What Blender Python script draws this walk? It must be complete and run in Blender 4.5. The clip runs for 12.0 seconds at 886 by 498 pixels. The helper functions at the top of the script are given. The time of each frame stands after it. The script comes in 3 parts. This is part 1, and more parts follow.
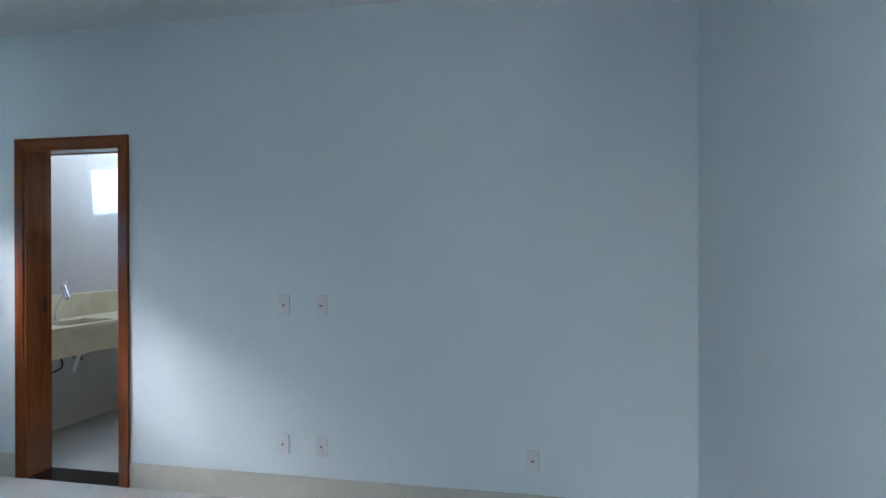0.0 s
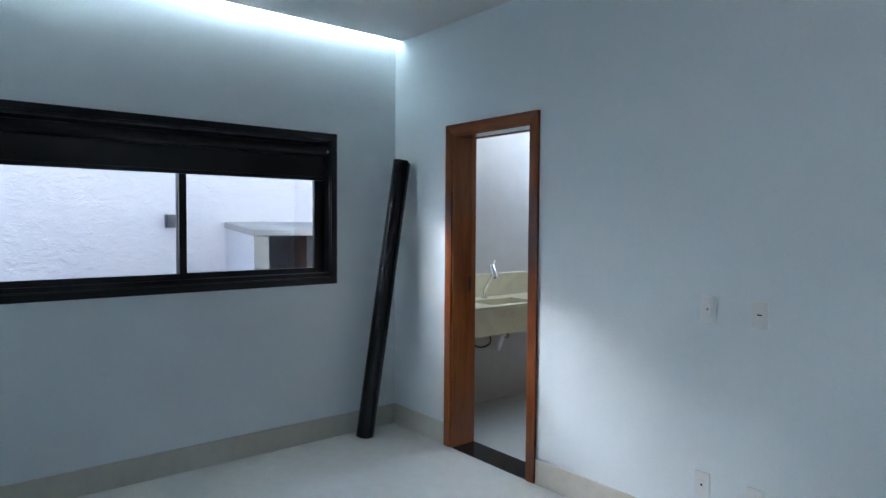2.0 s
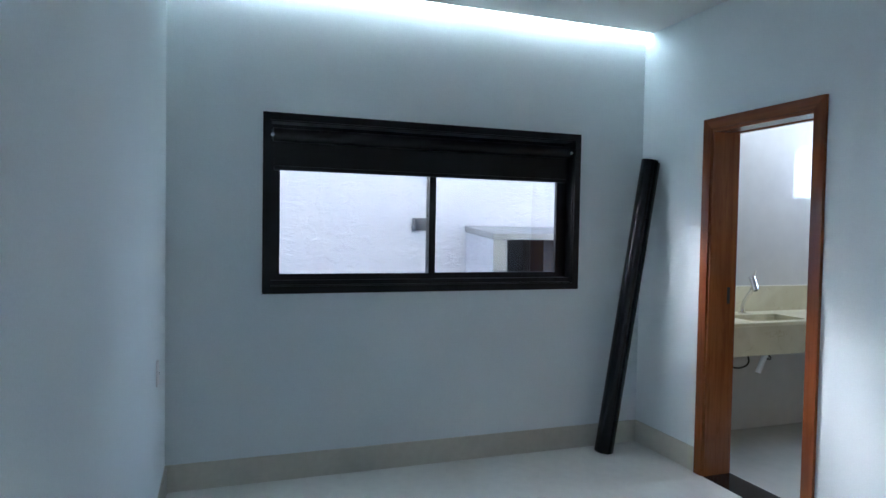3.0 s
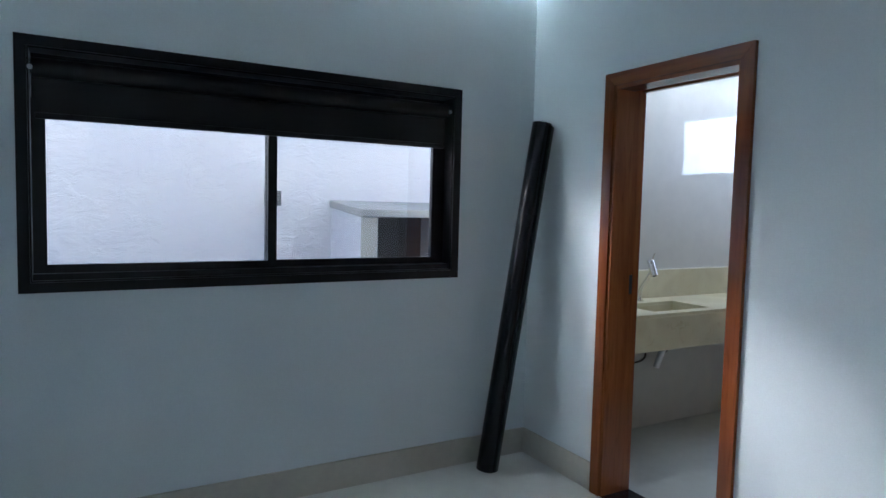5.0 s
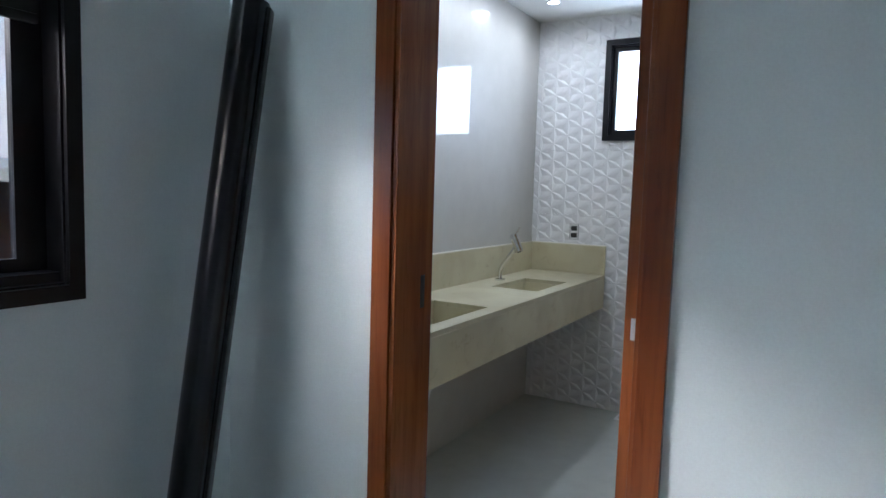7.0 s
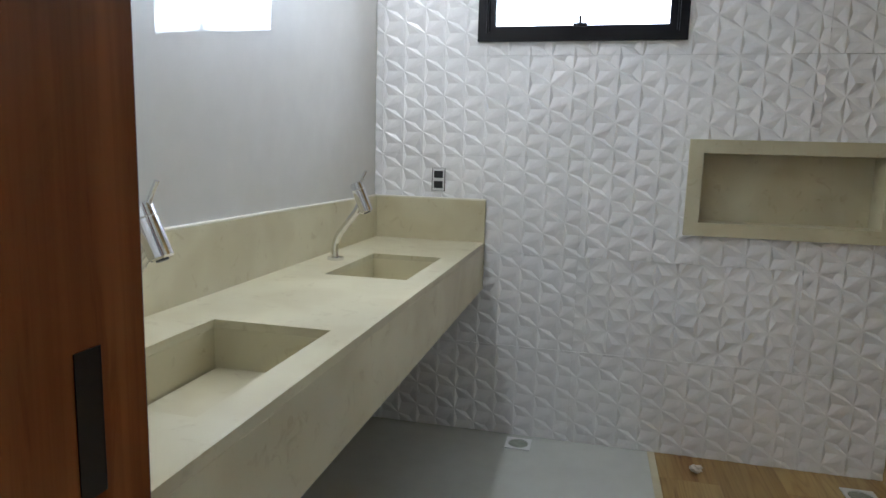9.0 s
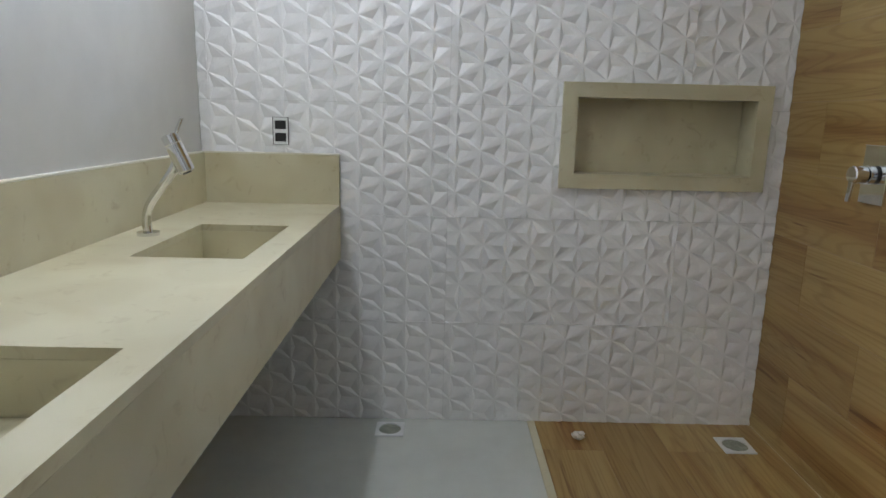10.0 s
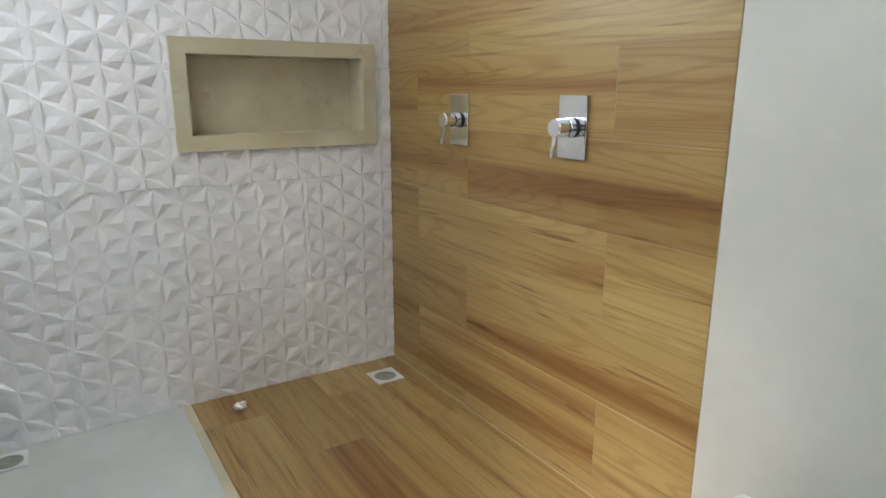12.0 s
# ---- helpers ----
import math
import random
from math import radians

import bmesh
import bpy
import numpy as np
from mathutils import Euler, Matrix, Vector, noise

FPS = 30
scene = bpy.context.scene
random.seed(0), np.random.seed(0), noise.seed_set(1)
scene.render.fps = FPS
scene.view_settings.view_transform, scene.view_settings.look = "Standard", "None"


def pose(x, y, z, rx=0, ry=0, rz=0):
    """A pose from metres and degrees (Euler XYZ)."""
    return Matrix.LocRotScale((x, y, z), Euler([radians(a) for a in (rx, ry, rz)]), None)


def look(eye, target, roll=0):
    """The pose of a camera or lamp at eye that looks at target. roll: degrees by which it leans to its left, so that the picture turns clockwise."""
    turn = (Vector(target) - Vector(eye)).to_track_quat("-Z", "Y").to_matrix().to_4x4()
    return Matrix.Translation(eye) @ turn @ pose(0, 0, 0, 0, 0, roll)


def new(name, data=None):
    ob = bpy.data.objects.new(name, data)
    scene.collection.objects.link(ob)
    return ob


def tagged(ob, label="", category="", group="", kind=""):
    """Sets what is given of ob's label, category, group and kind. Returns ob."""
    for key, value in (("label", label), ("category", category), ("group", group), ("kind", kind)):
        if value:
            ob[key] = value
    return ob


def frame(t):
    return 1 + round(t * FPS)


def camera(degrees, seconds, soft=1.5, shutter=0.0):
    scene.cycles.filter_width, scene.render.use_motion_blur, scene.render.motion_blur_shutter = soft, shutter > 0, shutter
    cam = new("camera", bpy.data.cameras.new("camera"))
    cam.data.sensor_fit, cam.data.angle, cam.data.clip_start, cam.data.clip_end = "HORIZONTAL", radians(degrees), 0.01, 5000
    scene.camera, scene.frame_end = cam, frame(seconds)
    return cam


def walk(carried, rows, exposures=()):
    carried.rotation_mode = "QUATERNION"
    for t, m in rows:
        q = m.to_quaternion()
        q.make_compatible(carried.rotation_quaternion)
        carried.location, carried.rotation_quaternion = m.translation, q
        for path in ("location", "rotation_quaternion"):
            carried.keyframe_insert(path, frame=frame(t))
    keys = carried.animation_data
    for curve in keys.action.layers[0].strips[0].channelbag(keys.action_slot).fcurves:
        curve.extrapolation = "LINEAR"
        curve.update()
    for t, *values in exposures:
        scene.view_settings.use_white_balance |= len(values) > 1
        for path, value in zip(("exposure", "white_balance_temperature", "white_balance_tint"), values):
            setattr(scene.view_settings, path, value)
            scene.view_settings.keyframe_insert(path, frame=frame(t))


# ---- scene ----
cam = camera(69.7, 12.0)
PATH = [
    (0, (4.143, -3.405, 1.466), (3.719, -1.451, 1.461), -0.1),
    (0.5, (4.129, -3.099, 1.478), (3.394, -1.239, 1.434), -0.1),
    (1, (4.065, -2.895, 1.482), (2.984, -1.213, 1.421), 0.2),
    (1.5, (3.99, -2.753, 1.505), (2.651, -1.269, 1.433), 0.4),
    (2, (3.914, -2.736, 1.519), (2.367, -1.471, 1.434), 0.4),
    (2.5, (3.885, -2.719, 1.516), (2.115, -1.792, 1.429), 0.7),
    (2.7, (3.829, -2.798, 1.474), (2.016, -1.956, 1.41), 0.8),
    (3.5, (3.69, -2.68, 1.488), (1.738, -2.246, 1.39), 1.1),
    (4.3, (3.505, -2.497, 1.501), (1.589, -1.939, 1.373), 1.3),
    (4.5, (3.368, -2.477, 1.486), (1.505, -1.761, 1.363), 1.3),
    (5, (3.06, -2.315, 1.478), (1.321, -1.336, 1.345), 1.4),
    (5.5, (2.695, -2.127, 1.449), (1.123, -0.902, 1.284), 1.7),
    (6, (2.291, -1.944, 1.431), (0.877, -0.539, 1.271), 1.6),
    (6.5, (1.983, -1.713, 1.432), (0.717, -0.173, 1.259), 1.7),
    (7, (1.708, -1.483, 1.399), (0.699, 0.235, 1.224), 1.7),
    (7.5, (1.476, -1.198, 1.366), (0.617, 0.598, 1.175), 1.7),
    (7.7, (1.404, -1.097, 1.351), (0.609, 0.726, 1.14), 1.7),
    (9.3, (0.964, -0.062, 1.274), (0.549, 1.868, 0.952), 1.6),
    (9.5, (0.961, -0.012, 1.272), (0.576, 1.919, 0.924), 1.5),
    (10, (0.917, 0.177, 1.238), (0.929, 2.134, 0.828), 1.3),
    (10.5, (0.922, 0.265, 1.202), (1.316, 2.172, 0.746), 0.8),
    (11, (0.898, 0.254, 1.159), (1.539, 2.087, 0.681), 0.6),
    (11.5, (0.892, 0.238, 1.137), (1.752, 1.979, 0.659), 0.4),
    (12, (0.938, 0.19, 1.191), (1.983, 1.826, 0.709), 0.1),
]
EXPOSURES = [(0, 2.74, 4880, 10), (1.5, 2.64, 4910, 10), (2.5, 2.99, 4930, 10), (4.5, 2.55, 4930, 10), (5, 2.63, 4950, 10), (6, 2.79, 5050, 10), (6.5, 2.55, 5050, 10),
             (7, 2.50, 5150, 10), (7.5, 2.68, 5300, 10), (9.3, 2.95, 5500, 10), (10.5, 2.98, 5550, 10), (11, 3.15, 5550, 10), (11.5, 3.39, 5550, 10), (12, 3.64, 5550, 10)]
walk(cam, [(t, look(eye, target, roll)) for t, eye, target, roll in PATH], EXPOSURES)


# ---- light ----
world = bpy.data.worlds.new("world")
scene.world = world
world.use_nodes = True
sky = world.node_tree.nodes.new("ShaderNodeTexSky")
sky.sky_type, sky.sun_disc = "NISHITA", False
sky.sun_elevation, sky.sun_rotation = radians(17.6), radians(227.7)
sky.dust_density, sky.air_density = 6.0, 1.0
back = world.node_tree.nodes["Background"]
back.inputs["Strength"].default_value = 0.15
world.node_tree.links.new(sky.outputs[0], back.inputs["Color"])


def lamp(name, kind, m, energy, color, **values):
    data = bpy.data.lights.new(name, kind)
    data.energy, data.color = energy, color
    for key, value in values.items():
        setattr(data, key, value)
    ob = new(name, data)
    ob.matrix_world = m
    return ob


lamp("sun", "SUN", look((-0.705, -0.641, 0.303), (0, 0, 0)), 1.65, (1.0, 0.84, 0.71), angle=radians(22))

# ---- plan, in metres ----
ROOM_Y, EAST, NORTH, BATH_X = -3.06, 4.72, 2.63, 2.228
DOOR_T = 0.19                 # thickness of the wall between the rooms
CEIL, CEIL_BATH, TOP = 2.832, 2.56, 3.05
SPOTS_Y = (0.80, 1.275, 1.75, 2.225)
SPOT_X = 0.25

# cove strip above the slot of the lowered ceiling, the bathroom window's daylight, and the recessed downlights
lamp("cove_lamp", "AREA", look((0.20, -1.53, 2.90), (0.0, -1.53, 2.98)), 3.7, (1.0, 0.96, 0.80),
     shape="RECTANGLE", size=3.0, size_y=0.03)
lamp("window_daylight", "AREA", look((0.897, NORTH + 0.175, 2.083), (0.897, 0, 2.083)), 2.0, (0.98, 0.99, 1.0),
     shape="RECTANGLE", size=0.77, size_y=0.55)
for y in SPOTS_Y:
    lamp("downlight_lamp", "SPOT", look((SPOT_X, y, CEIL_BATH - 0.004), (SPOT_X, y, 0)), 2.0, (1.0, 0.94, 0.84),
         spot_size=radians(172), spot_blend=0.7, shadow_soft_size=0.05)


# ---- materials ----
def material(name, color, rough=0.5, metal=0.0, spec=0.5):
    m = bpy.data.materials.new(name)
    m.use_nodes = True
    b = m.node_tree.nodes["Principled BSDF"]
    b.inputs["Base Color"].default_value = (*color, 1)
    b.inputs["Roughness"].default_value = rough
    b.inputs["Metallic"].default_value = metal
    b.inputs["Specular IOR Level"].default_value = spec
    return m


def node(m, kind, inputs=(), **values):
    n = m.node_tree.nodes.new(kind)
    for key, value in values.items():
        setattr(n, key, value)
    for key, value in dict(inputs).items():
        if isinstance(value, bpy.types.NodeSocket):
            m.node_tree.links.new(value, n.inputs[key])
        else:
            n.inputs[key].default_value = value
    return n


def plug(m, socket, name):
    m.node_tree.links.new(socket, m.node_tree.nodes["Principled BSDF"].inputs[name])


def coords(m, scale=(1, 1, 1), scatter=0.0):
    """Object coordinates, stretched, and shifted from object to object."""
    at = node(m, "ShaderNodeTexCoord").outputs["Object"]
    if scatter:
        luck = node(m, "ShaderNodeObjectInfo").outputs["Random"]
        by = node(m, "ShaderNodeVectorMath", {0: luck, 1: (scatter, scatter * 1.7, scatter * 0.6)}, operation="MULTIPLY").outputs[0]
        at = node(m, "ShaderNodeVectorMath", {0: at, 1: by}, operation="ADD").outputs[0]
    return node(m, "ShaderNodeMapping", {"Vector": at, "Scale": scale}).outputs[0]


def noise_of(m, at, scale, detail=4, rough=0.55, distortion=0.0):
    return node(m, "ShaderNodeTexNoise", {"Vector": at, "Scale": scale, "Detail": detail, "Roughness": rough, "Distortion": distortion}).outputs["Fac"]


def ramp(m, fac, stops):
    r = node(m, "ShaderNodeValToRGB", {"Fac": fac})
    while len(r.color_ramp.elements) < len(stops):
        r.color_ramp.elements.new(0.5)
    for e, (p, c) in zip(r.color_ramp.elements, stops):
        e.position, e.color = p, (*c, 1)
    return r.outputs["Color"]


def blend(m, fac, a, b, kind="MIX"):
    n = node(m, "ShaderNodeMix", {0: fac}, data_type="RGBA", blend_type=kind)
    for i, v in ((6, a), (7, b)):
        if isinstance(v, bpy.types.NodeSocket):
            m.node_tree.links.new(v, n.inputs[i])
        else:
            n.inputs[i].default_value = (*v, 1)
    return n.outputs[2]


def bump(m, height, distance, strength=1.0):
    plug(m, node(m, "ShaderNodeBump", {"Height": height, "Distance": distance, "Strength": strength}).outputs[0], "Normal")


def shades(color, amount):
    return tuple(max(0, c * (1 - amount)) for c in color), tuple(min(1, c * (1 + amount)) for c in color)


def surface(name, color, rough, big=1.5, small=40, amount=0.06, relief=0.0, wear=0.1, metal=0.0, spec=0.5):
    """A surface with broad stains, fine grain, uneven gloss and a fine relief."""
    m = material(name, color, rough, metal, spec)
    at = coords(m, scatter=3.0)
    low, high = shades(color, amount)
    broad, fine = noise_of(m, at, big, 5), noise_of(m, at, small, 4)
    base = ramp(m, broad, [(0.3, low), (0.7, high)])
    a, b = shades((0.93, 0.93, 0.93), amount * 0.7)
    plug(m, blend(m, 0.6, base, ramp(m, fine, [(0.3, a), (0.7, (1, 1, 1))]), "MULTIPLY"), "Base Color")
    plug(m, node(m, "ShaderNodeMapRange", {"Value": noise_of(m, at, big * 4, 4), 3: rough * (1 - wear), 4: rough * (1 + wear)}).outputs[0], "Roughness")
    if relief:
        bump(m, fine, relief)
    return m


PAINT = surface("wall_paint", (0.775, 0.838, 0.86), 0.55, 0.7, 160, 0.03, 0.0006)
CEILING = surface("ceiling_paint", (0.83, 0.84, 0.83), 0.7, 0.7, 120, 0.02, 0.0004)
FLOOR = surface("floor_porcelain", (0.82, 0.82, 0.77), 0.10, 1.2, 14, 0.05, 0.0, 0.25)
BATH_FLOOR = surface("bath_porcelain", (0.62, 0.64, 0.60), 0.07, 1.4, 12, 0.05, 0.0, 0.3)
BATH_WALL = surface("polished_wall_porcelain", (0.56, 0.55, 0.515), 0.38, 0.9, 9, 0.05, 0.0, 0.15, 0.0, 0.25)
polish = BATH_WALL.node_tree.nodes["Principled BSDF"].inputs
polish["Coat Weight"].default_value, polish["Coat Roughness"].default_value, polish["Coat IOR"].default_value = 1.0, 0.008, 1.5
BATH_WALL_PALE = surface("pale_wall_porcelain", (0.60, 0.59, 0.515), 0.12, 0.9, 9, 0.04, 0.0, 0.3)
SKIRT = surface("skirting_porcelain", (0.60, 0.58, 0.50), 0.32, 2.0, 25, 0.07)
GRANITE = surface("black_granite", (0.018, 0.016, 0.016), 0.15, 6, 220, 0.5)
GROUT = surface("grout", (0.62, 0.62, 0.62), 0.8, 4, 90, 0.08, 0.0005)
TAN_GROUT = surface("tan_grout", (0.36, 0.25, 0.13), 0.7, 4, 90, 0.1)
RELIEF = surface("white_relief_tile", (0.88, 0.88, 0.89), 0.27, 2.0, 18, 0.03, 0.0)


def beige_stone(name, color, rough):
    """Cloudy beige stone with faint darker veils and fine speckle."""
    m = material(name, color, rough)
    at = coords(m, (1, 1, 1), 3.0)
    cloud = noise_of(m, at, 2.0, 1, 0.4, 0.3)
    veil = noise_of(m, at, 5.5, 1.5, 0.4, 0.8)
    base = ramp(m, cloud, [(0.25, tuple(c * 0.84 for c in color)), (0.75, tuple(c * 1.10 for c in color))])
    stain = noise_of(m, at, 17.0, 3, 0.6, 1.2)
    base = blend(m, 0.75, base, ramp(m, veil, [(0.2, (0.82, 0.77, 0.68)), (0.6, (1, 1, 1))]), "MULTIPLY")
    base = blend(m, 0.6, base, ramp(m, stain, [(0.26, (0.74, 0.68, 0.60)), (0.40, (1, 1, 1))]), "MULTIPLY")
    plug(m, base, "Base Color")
    plug(m, node(m, "ShaderNodeMapRange", {"Value": cloud, 3: rough * 1.15, 4: rough * 0.85}).outputs[0], "Roughness")
    return m


STONE = beige_stone("beige_stone", (0.63, 0.585, 0.408), 0.35)
PALE_GROUT = surface("pale_tan_grout", (0.56, 0.45, 0.30), 0.7, 4, 90, 0.1)
STONE_EDGE = surface("pale_stone_edge", (0.74, 0.71, 0.60), 0.36, 3.0, 30, 0.06)
BLACK_ALU = surface("black_aluminium", (0.007, 0.0065, 0.009), 0.34, 3.0, 200, 0.2, 0.0, 0.2, 0.0, 0.3)
BLIND = surface("dark_blind_fabric", (0.009, 0.008, 0.009), 0.36, 3.0, 300, 0.25, 0.0003, 0.1, 0.0, 0.3)
BLACK_TUBE = surface("black_lacquer", (0.006, 0.006, 0.010), 0.25, 3.0, 60, 0.2, 0.0, 0.06, 0.0, 0.35)
CHROME = surface("chrome", (0.80, 0.80, 0.81), 0.07, 8, 60, 0.04, 0.0, 0.4, 1.0)
STEEL = surface("brushed_steel", (0.52, 0.52, 0.53), 0.20, 8, 120, 0.08, 0.0, 0.3, 1.0)
SATIN = surface("satin_chrome", (0.74, 0.75, 0.78), 0.32, 8, 120, 0.05, 0.0, 0.2, 0.85)
WHITE_PLASTIC = surface("white_plastic", (0.76, 0.77, 0.77), 0.35, 8, 90, 0.02)
GREY_PLASTIC = surface("grey_plastic", (0.045, 0.047, 0.052), 0.5, 10, 90, 0.1)
DARK = surface("dark_plastic", (0.02, 0.02, 0.02), 0.4, 10, 90, 0.1)
DRAIN_INSIDE = surface("drain_inside", (0.30, 0.32, 0.26), 0.35, 30, 120, 0.3)
PAPER = surface("crumpled_paper", (0.72, 0.68, 0.62), 0.8, 30, 120, 0.1, 0.0005)
CONCRETE = surface("weathered_concrete", (0.25, 0.245, 0.235), 0.85, 2.5, 50, 0.15, 0.002)
PLINTH = surface("bare_plaster", (0.27, 0.26, 0.24), 0.8, 2.5, 60, 0.1, 0.001)
# near-black base colour that holds the shade inside the yard cabinet
SHADOWED = surface("cabinet_shade", (0.05, 0.045, 0.045), 0.6, 3, 60, 0.15)
EARTH = surface("yard_ground", (0.44, 0.43, 0.41), 0.9, 0.6, 12, 0.15, 0.004)


def plaster():
    """Trowelled white render with broken horizontal scratches."""
    m = surface("textured_render", (0.44, 0.44, 0.47), 0.85, 0.8, 50, 0.05)
    at = coords(m, (1, 0.8, 1.3))
    lumps = noise_of(m, at, 9, 7, 0.68, 0.6)
    flat = node(m, "ShaderNodeMapRange", {"Value": lumps, 1: 0.45, 2: 0.62}).outputs[0]
    bump(m, flat, 0.004, 0.8)
    return m


def timber(name, pale, mid, dark, rough, scale, scatter, relief=0.0003):
    """Wood with its grain along the local x axis."""
    m = material(name, mid, rough)
    at = coords(m, (1.0, 9.0, 9.0), scatter)
    band = noise_of(m, coords(m, (0.55, 7.0, 7.0), scatter * 1.3), 1.2 * scale, 3, 0.5, 0.5)
    grain = noise_of(m, at, 5.0 * scale, 8, 0.65, 1.1)
    pores = noise_of(m, coords(m, (3.0, 160.0, 160.0), scatter), 1.0 * scale, 3, 0.6)
    base = ramp(m, band, [(0.34, dark), (0.47, mid), (0.60, pale)])
    line = ramp(m, grain, [(0.34, (0.50, 0.40, 0.30)), (0.45, (0.88, 0.84, 0.79)), (0.60, (1.0, 1.0, 1.0))])
    base = blend(m, 0.5, base, line, "MULTIPLY")
    plug(m, blend(m, 0.25, base, ramp(m, pores, [(0.35, (0.55, 0.5, 0.45)), (0.5, (1, 1, 1))]), "MULTIPLY"), "Base Color")
    plug(m, node(m, "ShaderNodeMapRange", {"Value": grain, 3: rough * 1.2, 4: rough * 0.85}).outputs[0], "Roughness")
    bump(m, grain, relief)
    return m


def wood_look():
    """Printed plank: honey ground, russet streaks, and cathedral growth lines along the local x axis."""
    m = material("wood_look_tile", (0.5, 0.3, 0.1), 0.36)
    field = noise_of(m, coords(m, (0.34, 4.4, 4.4), 11.0), 1.15, 1.5, 0.4, 0.2)
    wobble = noise_of(m, coords(m, (2.5, 30.0, 30.0), 7.0), 1.0, 3, 0.6)
    steps = node(m, "ShaderNodeMath", {0: field, 1: 210.0}, operation="MULTIPLY").outputs[0]
    steps = node(m, "ShaderNodeMath", {0: wobble, 1: 3.5, 2: steps}, operation="MULTIPLY_ADD").outputs[0]
    rings = node(m, "ShaderNodeMath", {0: steps}, operation="SINE").outputs[0]
    tone = noise_of(m, coords(m, (0.30, 7.5, 7.5), 17.0), 1.3, 3, 0.5, 0.3)
    grain = noise_of(m, coords(m, (1.6, 42.0, 42.0), 9.0), 1.0, 5, 0.62, 0.5)
    base = ramp(m, tone, [(0.31, (0.236, 0.120, 0.034)), (0.40, (0.318, 0.194, 0.060)), (0.51, (0.384, 0.262, 0.089)), (0.70, (0.425, 0.304, 0.116))])
    luck = node(m, "ShaderNodeObjectInfo").outputs["Random"]
    base = blend(m, 1.0, base, ramp(m, luck, [(0.0, (0.84, 0.79, 0.74)), (0.45, (1, 1, 1)), (1.0, (1.06, 1.06, 1.08))]), "MULTIPLY")
    dash = noise_of(m, coords(m, (2.2, 34.0, 34.0), 23.0), 1.0, 2, 0.5, 0.3)
    base = blend(m, 0.8, base, ramp(m, dash, [(0.27, (0.50, 0.36, 0.25)), (0.33, (1, 1, 1))]), "MULTIPLY")
    base = blend(m, 0.33, base, ramp(m, rings, [(0.35, (1, 1, 1)), (0.95, (0.62, 0.50, 0.36))]), "MULTIPLY")
    base = blend(m, 0.7, base, ramp(m, grain, [(0.30, (0.62, 0.52, 0.42)), (0.50, (1, 1, 1))]), "MULTIPLY")
    plug(m, base, "Base Color")
    plug(m, node(m, "ShaderNodeMapRange", {"Value": grain, 3: 0.44, 4: 0.31}).outputs[0], "Roughness")
    bump(m, grain, 0.0002)
    return m


RENDER_WALL = plaster()
WOOD_TILE = wood_look()
DOOR_WOOD = timber("varnished_door_wood", (0.27, 0.088, 0.026), (0.22, 0.066, 0.019), (0.15, 0.040, 0.011), 0.21, 0.8, 5.0)


def glass():
    m = material("window_glass", (1, 1, 1), 0.0)
    b = m.node_tree.nodes["Principled BSDF"]
    b.inputs["Transmission Weight"].default_value = 1.0
    b.inputs["IOR"].default_value = 1.45
    return m


def glowing(name, color, strength):
    m = material(name, (0.9, 0.9, 0.9), 0.4)
    b = m.node_tree.nodes["Principled BSDF"]
    b.inputs["Emission Color"].default_value = (*color, 1)
    b.inputs["Emission Strength"].default_value = strength
    return m


GLASS = glass()
LED = glowing("led_glow", (1.0, 0.98, 0.86), 3.5)
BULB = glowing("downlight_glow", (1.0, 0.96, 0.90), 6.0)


# ---- builders ----
def box(bm, x0, x1, y0, y1, z0, z1, bevel=0.0, segments=1):
    made = bmesh.ops.create_cube(bm, size=1)["verts"]
    for v in made:
        v.co = Vector(((x0 + x1) / 2 + v.co.x * (x1 - x0), (y0 + y1) / 2 + v.co.y * (y1 - y0), (z0 + z1) / 2 + v.co.z * (z1 - z0)))
    if bevel:
        edges = list({e for v in made for e in v.link_edges})
        bmesh.ops.bevel(bm, geom=edges, offset=bevel, segments=segments, affect="EDGES", profile=0.5)
    return bm


def rod(bm, a, b, r, r2=None, sides=24, caps=True):
    """A cylinder or cone from a to b."""
    a, b = Vector(a), Vector(b)
    turn = (b - a).to_track_quat("Z", "Y").to_matrix().to_4x4()
    m = Matrix.Translation((a + b) / 2) @ turn
    bmesh.ops.create_cone(bm, cap_ends=caps, segments=sides, radius1=r, radius2=r if r2 is None else r2, depth=(b - a).length, matrix=m)
    return bm


def pipe(bm, points, r, sides=16, closed=True):
    """A tube swept smoothly through the points."""
    pts = [Vector(p) for p in points]
    way = []
    for i in range(len(pts) - 1):
        p0, p1, p2, p3 = pts[max(i - 1, 0)], pts[i], pts[i + 1], pts[min(i + 2, len(pts) - 1)]
        for k in range(8):
            t = k / 8
            way.append(0.5 * (2 * p1 + (p2 - p0) * t + (2 * p0 - 5 * p1 + 4 * p2 - p3) * t * t + (3 * p1 - p0 - 3 * p2 + p3) * t ** 3))
    way.append(pts[-1])
    rings, side = [], None
    for i, p in enumerate(way):
        d = (way[min(i + 1, len(way) - 1)] - way[max(i - 1, 0)]).normalized()
        side = (d.orthogonal() if side is None else side - d * side.dot(d)).normalized()
        up = d.cross(side)
        rings.append([bm.verts.new(p + (side * math.cos(2 * math.pi * k / sides) + up * math.sin(2 * math.pi * k / sides)) * r) for k in range(sides)])
    for a, b in zip(rings, rings[1:]):
        for k in range(sides):
            bm.faces.new((a[k], a[(k + 1) % sides], b[(k + 1) % sides], b[k]))
    if closed:
        bm.faces.new(rings[0][::-1])
        bm.faces.new(rings[-1])
    return bm


